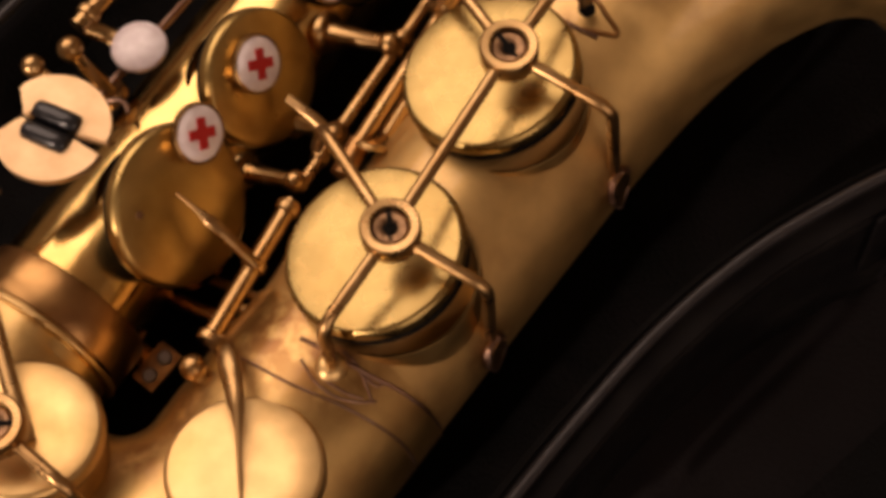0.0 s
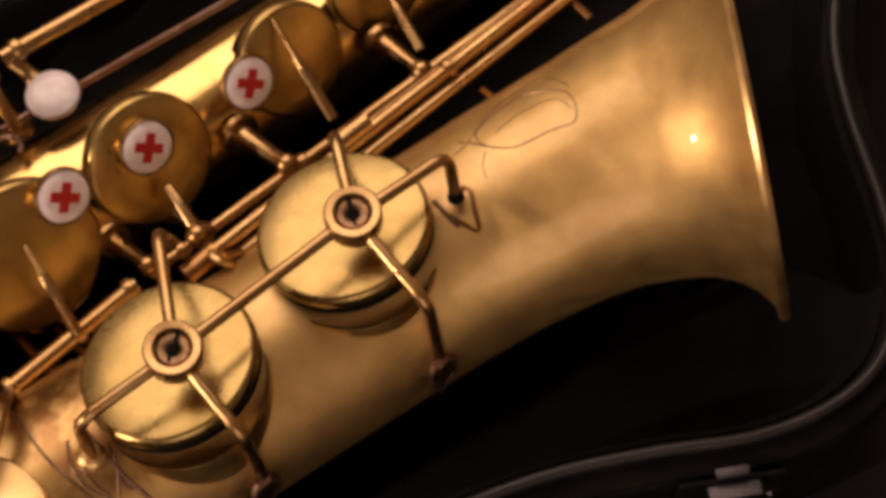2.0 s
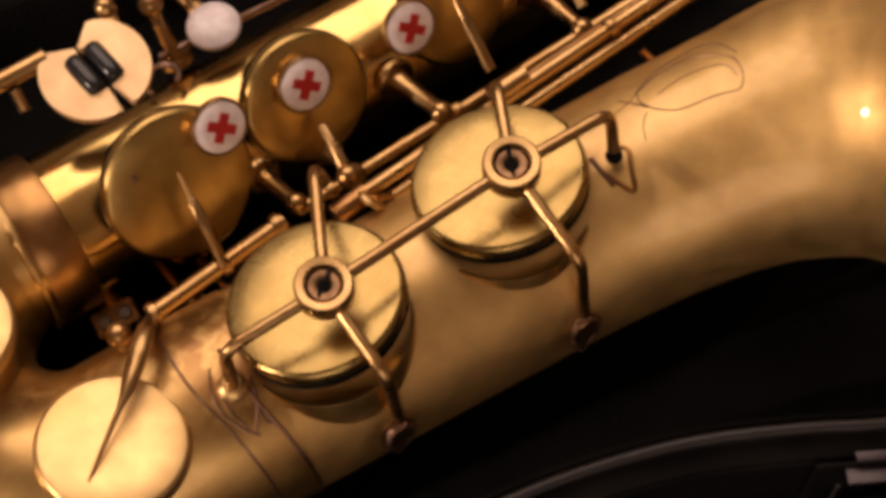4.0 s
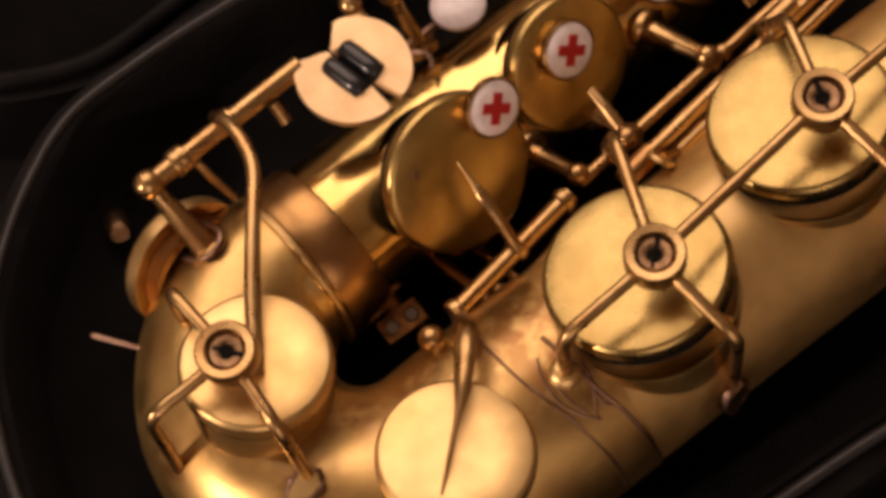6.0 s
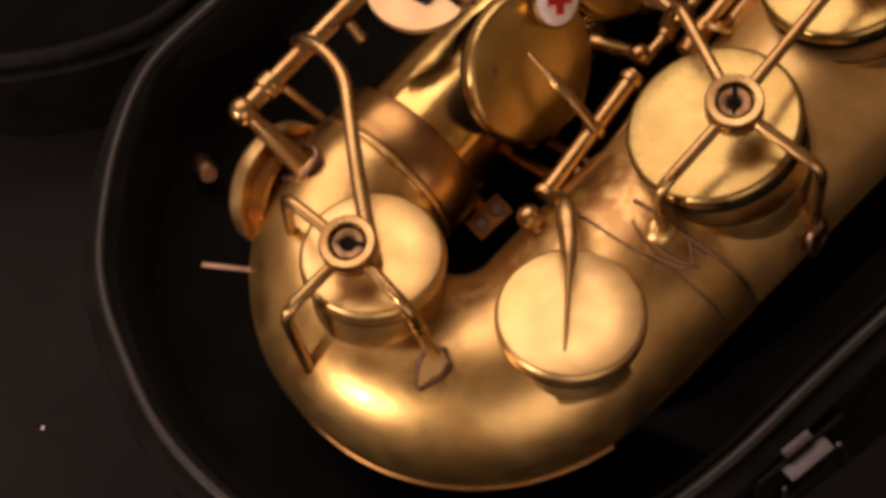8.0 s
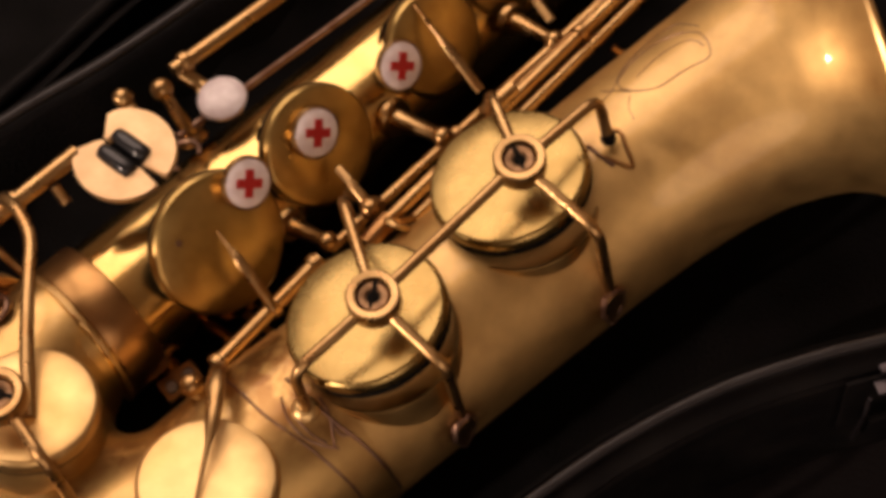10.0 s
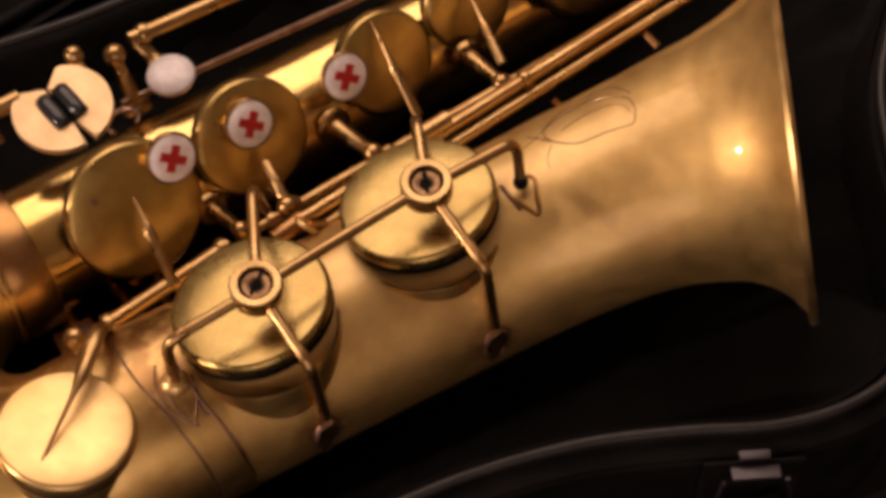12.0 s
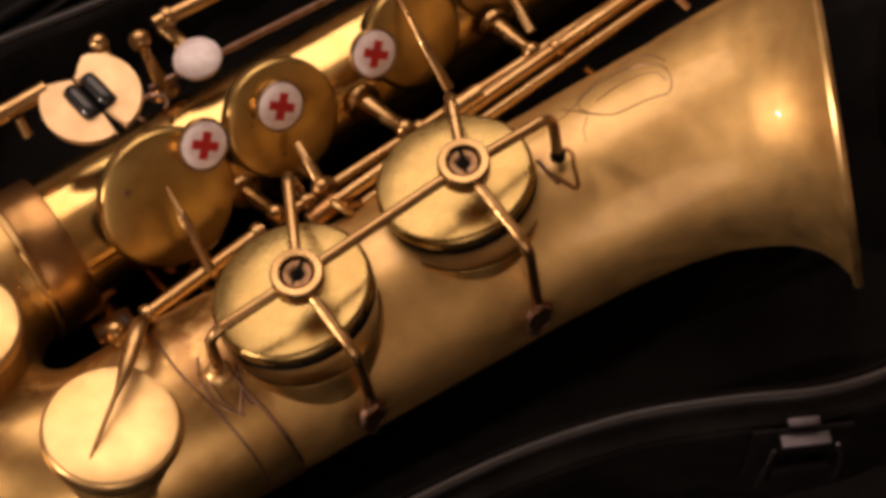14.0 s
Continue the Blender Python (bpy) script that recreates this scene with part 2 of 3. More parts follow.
def band_mesh(profile):
    """A closed strip round the case: profile of (outward offset, height)."""
    bm = B()
    rings = [[bm.verts.new((p.x, p.y, z)) for p in offset_line(RIM_LINE, d)] for d, z in profile]
    n = len(RIM_LINE)
    for a, b in zip(rings, rings[1:] + rings[:1]):
        for i in range(n):
            bm.faces.new((a[i], a[(i + 1) % n], b[(i + 1) % n], b[i]))
    return bm


case = thing("instrument_case", "open black vinyl saxophone case lined with black plush", "case")
part("shell", band_mesh([(0.007, 0.002), (0.0085, 0.03), (0.008, 0.078), (0.002, 0.080), (-0.004, 0.078), (-0.005, 0.01), (0.0, 0.001)]), VINYL, case, "black pebbled vinyl shell")
bead = [(0.0020 * math.cos(a), RIM_Z - 0.0010 + 0.0020 * math.sin(a)) for a in [2 * math.pi * i / 10 for i in range(10)]]
part("rim_bead", band_mesh(bead), PIPING, case, "dark grey rubber rim bead")
part("rim_lip", band_mesh([(0.0068 + 0.0024 * math.cos(a), RIM_Z - 0.0110 + 0.0028 * math.sin(a)) for a in [2 * math.pi * i / 10 for i in range(10)]]), VINYL, case)

# ---------------------------------------------------------------- saxophone tubes
UB, PB = Vector((0.520, 0.854, 0)), Vector((-0.0449, 0.0533, 0))
UA, QA = Vector((0.602, 0.799, 0)), Vector((0.0726, 0.0631, 0))
OB = Vector((-0.042, -0.016, 0))
SIDE_B, SIDE_A = Vector((-0.854, 0.520, 0)), Vector((-0.799, 0.602, 0))
AX = 0.080


def body_axis(s):
    return PB + UB * s + Vector((0, 0, AX - 0.08 * (s + 0.05)))


BELL_0, BELL_T0 = Vector((0.0726, 0.0631, 0.0810)), Vector((0.602, 0.799, 0.03)) * 0.134
BELL_1, BELL_T1 = Vector((0.1724, 0.1512, 0.1075)), Vector((0.888, 0.415, 0.198)) * 0.134


def bell_axis(s):
    """The bell's axis: straight up to s = 0, then bending outwards to the rim at s = 0.134."""
    if s <= 0:
        return QA + UA * s + Vector((0, 0, AX + 0.001))
    t = s / 0.134
    return BELL_0 * (2 * t ** 3 - 3 * t * t + 1) + BELL_T0 * (t ** 3 - 2 * t * t + t) + BELL_1 * (3 * t * t - 2 * t ** 3) + BELL_T1 * (t ** 3 - t * t)


def body_radius(s):
    return 0.0255 - 0.010 * (s + 0.055)


BELL_R = [(-0.132, 0.0344), (-0.07, 0.0345), (-0.03, 0.0346), (0.015, 0.0352), (0.045, 0.0360), (0.07, 0.0374), (0.085, 0.0390), (0.098, 0.0416), (0.109, 0.0443), (0.118, 0.0482), (0.1255, 0.0532), (0.131, 0.0587), (0.134, 0.0622)]


def table_value(tab, s):
    for (a, x), (b, y) in zip(tab[:-1], tab[1:]):
        if s <= b:
            t = (s - a) / (b - a)
            return x + (y - x) * t
    return tab[-1][1]


def cone(bm, centres, radii, seg=72, inner=0.0012):
    """A tube of thin sheet, open at both ends, with an inside wall."""
    rings = []
    n = len(centres)
    order = [(i, 0.0) for i in range(n)] + [(i, inner) for i in reversed(range(n))]
    for i, off in order:
        d = (centres[min(i + 1, n - 1)] - centres[max(i - 1, 0)]).normalized()
        u, v, _ = basis(d, (0, 0, 1))
        rings.append([bm.verts.new(centres[i] + (u * math.sin(2 * math.pi * k / seg) + v * math.cos(2 * math.pi * k / seg)) * (radii[i] - off)) for k in range(seg)])
    for a, b in zip(rings, rings[1:] + rings[:1]):
        for k in range(seg):
            bm.faces.new((a[k], a[(k + 1) % seg], b[(k + 1) % seg], b[k]))
    return bm


sax = thing("saxophone", "worn brass alto saxophone lying in its plush-lined case", "saxophone")
ss = [-0.058 + 0.42 * i / 40 for i in range(41)]
part("body_tube", cone(B(), [body_axis(s) for s in ss], [body_radius(s) for s in ss]), POLISHED, sax, "shiny golden brass body tube")
ss = [-0.086 + (0.134 + 0.086) * i / 72 for i in range(73)]
part("bell", cone(B(), [bell_axis(s) for s in ss], [table_value(BELL_R, s) for s in ss], 96), BELL_BRASS, sax, "satin brass flared bell")
arc, arc_r = [], []
a0 = math.atan2(SIDE_B.y, SIDE_B.x)
a1 = math.atan2(-SIDE_A.y, -SIDE_A.x) + 2 * math.pi
for s in (-0.040, -0.048):
    arc.append(body_axis(s)), arc_r.append(0.0262)


def bow_reach(t):
    return 0.0405 + 0.0030 * min(1.0, t / 0.4)


def bow_radius(t):
    return 0.0268 + 0.0077 * t ** 0.65


for i in range(41):
    t = i / 40
    a = a0 + (a1 - a0) * t
    arc.append(Vector((OB.x + bow_reach(t) * math.cos(a), OB.y + bow_reach(t) * math.sin(a), AX)))
    arc_r.append(bow_radius(t))
for s in (-0.115, -0.10, -0.085):
    arc.append(bell_axis(s)), arc_r.append(table_value(BELL_R, s) + 0.0006)
part("bow", cone(B(), arc, arc_r), BRASS, sax, "satin brass bow with burnt solder marks")
rim_c, rim_n = bell_axis(0.134), BELL_T1.normalized()
bm = B()
revolve(bm, at(rim_c, rim_n), [(0.0610, -0.0012), (0.0628, -0.0014), (0.0636, 0.0), (0.0628, 0.0014), (0.0610, 0.0012), (0.0610, -0.0012)], 96)
part("bell_rim", bm, CUP, sax, "rolled brass bell rim")


def ring_on(axis, s, r, width, proud, mat, label, nm="ferrule"):
    c, n = axis(s), (axis(s + 0.002) - axis(s - 0.002)).normalized()
    bm = B()
    revolve(bm, at(c, n), [(r - 0.001, -width / 2), (r + proud * 0.7, -width / 2), (r + proud, -width / 2 + 0.0006), (r + proud, width / 2 - 0.0006), (r + proud * 0.7, width / 2), (r - 0.001, width / 2), (r - 0.001, -width / 2)], 72)
    return part(nm, bm, mat, sax, label)


ring_on(body_axis, -0.0475, 0.0265, 0.0145, 0.0012, BRONZE, "bronze-coloured ferrule ring")
ring_on(body_axis, -0.0565, 0.0268, 0.0016, 0.0014, CUP, "bright brass edge of the ferrule", "ferrule_edge")


# ---------------------------------------------------------------- key cups and guards
def key_cup(c, n, r, mat, label, deep=0.0055, pad=0.0018):
    """A pad cup whose top face's middle is c."""
    bm = B()
    revolve(bm, at(c, n), [(0, 0), (r * 0.5, 0.0001), (r - 0.0018, -0.0001), (r - 0.0008, -0.0005), (r - 0.0002, -0.0014), (r, -0.0026), (r, -deep), (r - 0.0008, -deep), (r - 0.0012, -0.003), (0, -0.0025)], 64)
    cup = part("key_cup", bm, mat, sax, label)
    bm = B()
    revolve(bm, at(c, n), [(0, -deep + 0.0005), (r - 0.0004, -deep + 0.0005), (r - 0.0004, -deep - pad * 0.8), (r - 0.0025, -deep - pad), (0, -deep - pad)], 40)
    part("pad", bm, PAD, cup, "black leather pad")
    return cup


def chimney(c, n, r, top, low, mat=BRASS):
    bm = B()
    revolve(bm, at(c, n), [(r - 0.0012, -top), (r - 0.0004, -top + 0.0002), (r, -top - 0.0006), (r, -low + 0.002), (r + 0.0012, -low), (r - 0.0012, -low), (r - 0.0012, -top)], 56)
    return part("tone_hole", bm, mat, sax, "brass tone hole chimney")


def pearl(c, n, r, cross, parent):
    bm = B()
    revolve(bm, at(c, n), [(0, -0.0042), (r * 0.86, -0.0042), (r + 0.0007, -0.0022), (r + 0.0009, -0.0006), (r + 0.0002, 0.0), (r, -0.0008), (0, -0.0008)], 40)
    holder = part("pearl_holder", bm, ROD, parent, "brass pearl holder")
    bm = B()
    revolve(bm, at(c, n), [(0, 0.0006), (r * 0.6, 0.0005), (r * 0.9, 0.0001), (r - 0.0001, -0.0004), (r - 0.0002, -0.001), (0, -0.001)], 40)
    part("pearl", bm, PEARL, parent, "white pearl button with a red cross" if cross is not None else "white pearl button")
    if cross is not None:
        bm = B()
        m = at(c, n) @ pose(0, 0, 0.0007, 0, 0, cross)
        box(bm, m, r * 1.12, r * 0.36, 0.0005)
        for side in (-1, 1):
            box(bm, m @ pose(0, side * r * 0.37, 0), r * 0.36, r * 0.38, 0.0005)
        part("red_cross", bm, RED, parent, "small red painted cross")


def guard(hub, n, ends, r=0.0019):
    """A wire guard: a ring hub with a felt bumper, and bent arms down to feet; ends: (corner, foot) each."""
    hub = Vector(hub)
    bm = B()
    R = 0.0085
    revolve(bm, at(hub, n), [(R - 0.0026, 0.0), (R - 0.0006, 0.0002), (R, -0.0006), (R, -0.0068), (R - 0.0006, -0.0076), (R - 0.0024, -0.0076), (R - 0.0026, 0.0)], 44)
    ring = part("guard_hub", bm, ROD, sax, "brass guard ring with slotted bumper screw")
    bm = B()
    revolve(bm, at(hub, n), [(0.0021, -0.0020), (0.0030, -0.0014), (0.0044, -0.0014), (R - 0.0029, -0.0026), (R - 0.0029, -0.0085), (0, -0.0085), (0, -0.0055), (0.0018, -0.0052), (0.0021, -0.0020)], 32)
    part("bumper_screw", bm, FELT, ring, "brown slotted bumper screw")
    bm = B()
    m = at(hub + Vector((0, 0, -0.0013)), n) @ pose(0, 0, 0, 0, 0, 60 + 900 * hub.x)
    revolve(bm, m, [(0, -0.0003), (0.0017, -0.0003), (0.0022, -0.0012)], 18)
    box(bm, m @ pose(0.0030, 0, -0.0004), 0.0048, 0.0014, 0.0012)
    box(bm, m @ pose(-0.0022, 0.0004, -0.0004, 0, 0, 14), 0.0034, 0.0010, 0.0012)
    part("bumper_slot", bm, PAD, ring, "dark worn slot")
    for corner, foot in ends:
        d = (Vector(corner) - hub)
        d.normalize()
        start = hub + d * (R - 0.001) + Vector((0, 0, -0.0034))
        bm = B()
        pts = [start, corner] + ([foot] if foot else [])
        rod(bm, pts, r, 0.006)
        part("guard_arm", bm, ROD, ring)
    return ring


def foot_plate(c, n, hint, size=0.0062, mat=CUP):
    """A pointed plate soldered on the tube, with a burnt bead of solder round it."""
    m = at(c, n, hint)
    shape = [(0, -1.7), (0.75, -0.4), (0.8, 0.6), (0.2, 1.1), (-0.55, 0.8), (-0.75, -0.3)]
    bm = B()
    lo = [bm.verts.new(m @ Vector((x * size, y * size, -0.0030))) for x, y in shape]
    hi = [bm.verts.new(m @ Vector((x * size * 0.92, y * size * 0.92, 0.0004))) for x, y in shape]
    for i in range(6):
        bm.faces.new((lo[i], lo[(i + 1) % 6], hi[(i + 1) % 6], hi[i]))
    bm.faces.new(hi)
    plate = part("guard_foot", bm, mat, sax, "brass foot plate with burnt solder edge")
    bm = B()
    loop = [m @ Vector((x * size, y * size, -0.0003 - 0.0006 * (abs(x) + abs(y) > 1.2))) for x, y in shape]
    sweep(bm, smooth_path(loop + loop[:1], 0.0012, 3), [0.0007 + 0.0007 * random.random() for _ in range(2 + 5 * 4)][:2 + 5 * 4], 8)
    part("solder_bead", bm, SOLDER, plate, "dark burnt solder")
    return plate


Z = Vector((0, 0, 1))
NA = (Z + SIDE_A * 0.06).normalized()
NOPEN = Vector((-0.225, 0.080, 0.971)).normalized()      # the bell keys stand open towards the case front
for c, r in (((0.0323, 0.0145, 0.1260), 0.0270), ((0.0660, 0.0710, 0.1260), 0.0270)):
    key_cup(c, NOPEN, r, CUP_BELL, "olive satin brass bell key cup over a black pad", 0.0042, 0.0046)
    chimney(Vector(c) - SIDE_A * 0.0046 - Vector((0, 0, 0.0118)), NA, r - 0.0002, 0.0, 0.028)
NBOW = Vector((0.060, 0.195, 0.979)).normalized()
cupC = key_cup((-0.0622, -0.0372, 0.1292), NBOW, 0.0219, CUP, "bright satin brass bow key cup")
chimney((-0.0622, -0.0372, 0.1292), NBOW, 0.0204, 0.0075, 0.030)
cupE = key_cup((-0.0026, -0.0466, 0.1205), NBOW, 0.0224, CUP, "bright satin brass bow key cup")
chimney((-0.0026, -0.0466, 0.1205), NBOW, 0.0195, 0.0070, 0.020)

guard((0.0389, 0.0118, 0.1475), Z, [((0.020, -0.015, 0.140), (0.0205, -0.0172, 0.1150)), ((0.065, -0.004, 0.139), (0.0645, -0.0010, 0.088)), ((0.0692, 0.0615, 0.1438), None), ((0.0190, 0.0460, 0.139), (0.0130, 0.0580, 0.103))])
guard((0.0723, 0.0669, 0.1468), Z, [((0.0915, 0.0960, 0.1405), (0.0958, 0.0900, 0.1240)), ((0.101, 0.049, 0.139), (0.1035, 0.0505, 0.093)), ((0.057, 0.092, 0.139), (0.0490, 0.1070, 0.103))])
guard((-0.0653, -0.0415, 0.1479), Z, [((-0.081, -0.0635, 0.143), (-0.0820, -0.0675, 0.0965)), ((-0.0455, -0.0580, 0.142), (-0.0415, -0.0627, 0.1110)), ((-0.087, -0.028, 0.144), (-0.094, -0.025, 0.108))])
bm = B()
revolve(bm, at((0.0200, -0.0172, 0.1158), (0.1, -0.15, 1)), [(0, 0.0020), (0.0022, 0.0018), (0.0040, 0.0008), (0.0050, -0.0012)], 24)
part("solder_blob", bm, CUP, sax, "bright blob of solder under a guard arm")
foot_plate((0.0662, -0.0045, 0.0875), (0.80, -0.58, 0.12), (0, 0.2, 1), 0.0056, ROD)
foot_plate((0.1052, 0.0474, 0.0906), (0.78, -0.58, 0.20), (0.1, 0.2, 1), 0.0056, ROD)
foot_plate((-0.0420, -0.0652, 0.1143), (0.0, -0.25, 1), (0.45, 1, 0.2), 0.0050)
foot_plate((-0.0825, -0.0670, 0.0985), (-0.50, -0.60, 0.6), (0.2, 0.6, 1), 0.005)

# stack keys on the body
ND = (Vector((0.819, -0.574, 0)) * 0.42 + Z * 0.907).normalized()
NO = Vector((0.735, -0.370, 0.568)).normalized()      # the stack cups stand open, hinged on the bell side


def stack_key(c, r, button, turn, label="dull brass stack key cup with a pearl button"):
    cup = key_cup(c, NO, r, CUP_DARK, label, 0.0046, 0.0022)
    chimney(Vector(c) - NO * 0.004, ND, r - 0.0016, 0.0100, 0.024, POLISHED)
    if button:
        pearl(button, NO, 0.0086, turn, cup)
    return cup


cD = stack_key((-0.0263, 0.0381, 0.1060), 0.0250, (-0.0198, 0.0562, 0.1180), 31)
cX2 = stack_key((-0.0038, 0.0823, 0.1030), 0.0220, (-0.0043, 0.0830, 0.1110), 31)
cX3 = stack_key((0.025, 0.133, 0.099), 0.0196, (0.017, 0.116, 0.108), 31)
cX4 = stack_key((0.04, 0.173, 0.094), 0.0185, None, 0, "dull brass stack key cup")
cX5 = stack_key((0.0720, 0.2060, 0.0900), 0.0175, None, 0, "dull brass stack key cup")


def arm(pts, radii, parent=None, flat=0.7, mat=ROD, nm="key_arm", bend=0.006):
    path = smooth_path(pts, bend)
    n = len(path)
    rr = []
    for i in range(n):
        x = i / (n - 1) * (len(radii) - 1)
        k = min(int(x), len(radii) - 2)
        rr.append(radii[k] + (radii[k + 1] - radii[k]) * (x - k))
    bm = B()
    sweep(bm, path, rr, 14, flat)
    return part(nm, bm, mat, parent or sax)


arm([(-0.0276, 0.0400, 0.1115), (-0.0170, 0.0315, 0.1075), (-0.0050, 0.0220, 0.0975)], [0.0005, 0.0018, 0.0021, 0.0019], cD)
arm([(0.0030, 0.0770, 0.0995), (0.0095, 0.0720, 0.0985), (0.0170, 0.0660, 0.0950)], [0.0017, 0.0018, 0.0019], cX2)
ball_bm = B()
part("hinge_ball", ball(ball_bm, (0.0172, 0.0655, 0.0955), 0.0040), ROD, cX2)
arm([(0.017, 0.138, 0.114), (0.0305, 0.128, 0.105), (0.044, 0.118, 0.096)], [0.0006, 0.0018, 0.0019], cX3)
arm([(0.038, 0.175, 0.099), (0.05, 0.164, 0.096), (0.062, 0.153, 0.093)], [0.0006, 0.0017, 0.0019], cX4)
# dark tarnish spot on the largest stack cup
bm = B()
revolve(bm, at((-0.037, 0.031, 0.116), NO), [(0.0013, -0.002), (0.0012, 0.0002), (0, 0.0003)], 14)
part("tarnish_spot", bm, SOLDER, cD)

# lever that presses the pointed bow key
arm([(-0.0185, -0.0010, 0.0960), (-0.0155, -0.0040, 0.1030), (-0.0085, -0.0140, 0.1245), (-0.0045, -0.0300, 0.1255), (-0.0026, -0.0600, 0.1230)], [0.0020, 0.0024, 0.0030, 0.0034, 0.0028, 0.0005], cupE, 0.75, ROD, "pointed_arm", 0.008)
# long curved lever of the guarded bow key
arm([(-0.1010, 0.0350, 0.1190), (-0.0965, 0.0312, 0.1290), (-0.0880, 0.0262, 0.1335), (-0.0790, 0.0170, 0.1345), (-0.0740, 0.0000, 0.1345), (-0.0680, -0.0200, 0.1330), (-0.0600, -0.0420, 0.1310)], [0.0022, 0.0021, 0.0020, 0.0021, 0.0022, 0.0024, 0.0024], cupC, 0.8, ROD, "curved_arm", 0.009)


def bar(a, b, r, mat=ROD, nm="rod", collars=(), seg=18):
    a, b = Vector(a), Vector(b)
    bm = B()
    sweep(bm, [a, a.lerp(b, 0.5), b], r, seg)
    ob = part(nm, bm, mat, sax)
    for t in collars:
        c = a.lerp(b, t)
        bm = B()
        w = r + 0.0011
        revolve(bm, at(c, (b - a).normalized()), [(r * 0.8, -0.0016), (w - 0.0003, -0.0016), (w, -0.001), (w, 0.001), (w - 0.0003, 0.0016), (r * 0.8, 0.0016), (r * 0.8, -0.0016)], 24)
        part("collar", bm, mat, ob)
    return ob


def post(top, foot, r_ball=0.0037, r=0.0026, mat=ROD):
    top, foot = Vector(top), Vector(foot)
    bm = B()
    sweep(bm, [top, top.lerp(foot, 0.25), top.lerp(foot, 0.6), foot], [r * 0.85, r * 0.8, r, r * 1.25], 18)
    p = part("post", bm, mat, sax)
    bm = B()
    ball(bm, top, r_ball)
    part("post_ball", bm, mat, p)
    d = (top - foot).normalized()
    bm = B()
    revolve(bm, at(foot, d), [(0, 0.001), (r * 1.9, 0.0008), (r * 2.1, 0), (r * 2.1, -0.002)], 24)
    part("post_foot", bm, mat, p)
    return p


# rod along the far side of the body
L_DIR = Vector((0.0300, 0.0440, 0.0)).normalized()
L_0 = Vector((-0.1115, 0.0120, 0.1190))
bar(L_0, L_0 + L_DIR * 0.054, 0.0032, ROD, "rod", (0.13, 0.17, 0.50))
post((-0.1135, 0.0092, 0.1190), (-0.0960, -0.0008, 0.1030), 0.0046, 0.0036)
bm = B()
rod(bm, [Vector((-0.0975 + 0.0075 * math.cos(a), -0.0005 + 0.0058 * math.sin(a), 0.1050 + 0.0045 * math.cos(a))) for a in [math.pi * (0.55 - 1.25 * i / 12) for i in range(13)]], 0.0012, 0.002, 10)
part("solder_ring", bm, SOLDER, sax, "dark solder round a post foot")
bar((-0.1040, 0.0215, 0.1130), (-0.0930, 0.0170, 0.1010), 0.0014, ROD, "spring_pin")
bar((-0.0860, 0.0440, 0.1165), (-0.0815, 0.0405, 0.1120), 0.0020, ROD, "stop_arm")
# key cup on the far side of the bow, edge on
NL = Vector((-0.873, 0.396, -0.285)).normalized()
side_cup = key_cup((-0.1100, 0.0002, 0.0850), NL, 0.0214, CUP, "brass key cup on the side of the bow", 0.0065, 0.0004)
chimney((-0.1100, 0.0002, 0.0850), NL, 0.0180, 0.0066, 0.014, BRONZE)
side_cup.children[0].data.materials[0] = BRONZE
side_cup.children[0]["label"] = "bronze-coloured pad seat"
bar((-0.1290, -0.0305, 0.0830), (-0.1070, -0.0315, 0.0850), 0.0009, SOLDER, "needle_spring")
bm = B()
revolve(bm, at((-0.1440, 0.0130, 0.0560), (0.5, -0.5, 0.6)), [(0, 0.003), (0.003, 0.003), (0.0042, 0.001), (0.0042, -0.012), (0, -0.012)], 20)
part("end_plug", bm, FELT, sax, "dark plug")

# table keys with black rollers
R_C, R_D = Vector((-0.0640, 0.0580, 0.1205)), Vector((0.90, -0.43, 0.0)).normalized()
R_S = Vector((0.43, 0.90, 0.0)).normalized()
for sign in (1, -1):
    bm = B()
    rim_pts = []
    for i in range(19):
        a = radians(5 + (150 if sign > 0 else 146) * i / 18)
        rim_pts.append((0.0178 * math.cos(a), 0.0004 + 0.0172 * math.sin(a)))
    rim_pts += [(-0.0128, 0.0052), (-0.0112, 0.0024), (-0.0104, 0.0006), (-0.0080, 0.0006), (-0.0080, 0.0068), (0.0078, 0.0068), (0.0078, 0.0006)]
    top = [bm.verts.new(R_C + R_D * x + R_S * (y * sign) + Z * (0.0012 - 1.6 * max(0, (x * x + y * y) - 0.00012))) for x, y in rim_pts]
    low = [bm.verts.new(v.co - Z * 0.0026) for v in top]
    f = bm.faces.new(top)
    bm.faces.new(list(reversed(low)))
    for i in range(len(top)):
        j = (i + 1) % len(top)
        bm.faces.new((top[i], low[i], low[j], top[j]))
    bmesh.ops.bevel(bm, geom=[e for e in f.edges], offset=0.0006, segments=2, affect="EDGES")
    plate = part("touch_plate", bm, PLATE, sax, "pale brass touch plate")
    c = R_C + R_S * (0.0036 * sign) + Z * 0.0008
    bm = B()
    prof = [(0, -0.0074), (0.0024, -0.0074), (0.0031, -0.0066), (0.0033, -0.003), (0.0033, 0.003), (0.0031, 0.0066), (0.0024, 0.0074), (0, 0.0074)]
    revolve(bm, at(c, R_D), prof, 24)
    part("roller", bm, BLACK, plate, "black resin roller")
bm = B()
ball(bm, (-0.0715, 0.0790, 0.1210), 0.0036)
part("hinge_ball", bm, ROD, sax)
arm([(-0.0800, 0.0560, 0.1185), (-0.0740, 0.0600, 0.1190)], [0.003, 0.003], sax, 0.6)
arm([(-0.0700, 0.0770, 0.1190), (-0.0650, 0.0720, 0.1195)], [0.003, 0.003], sax, 0.6)

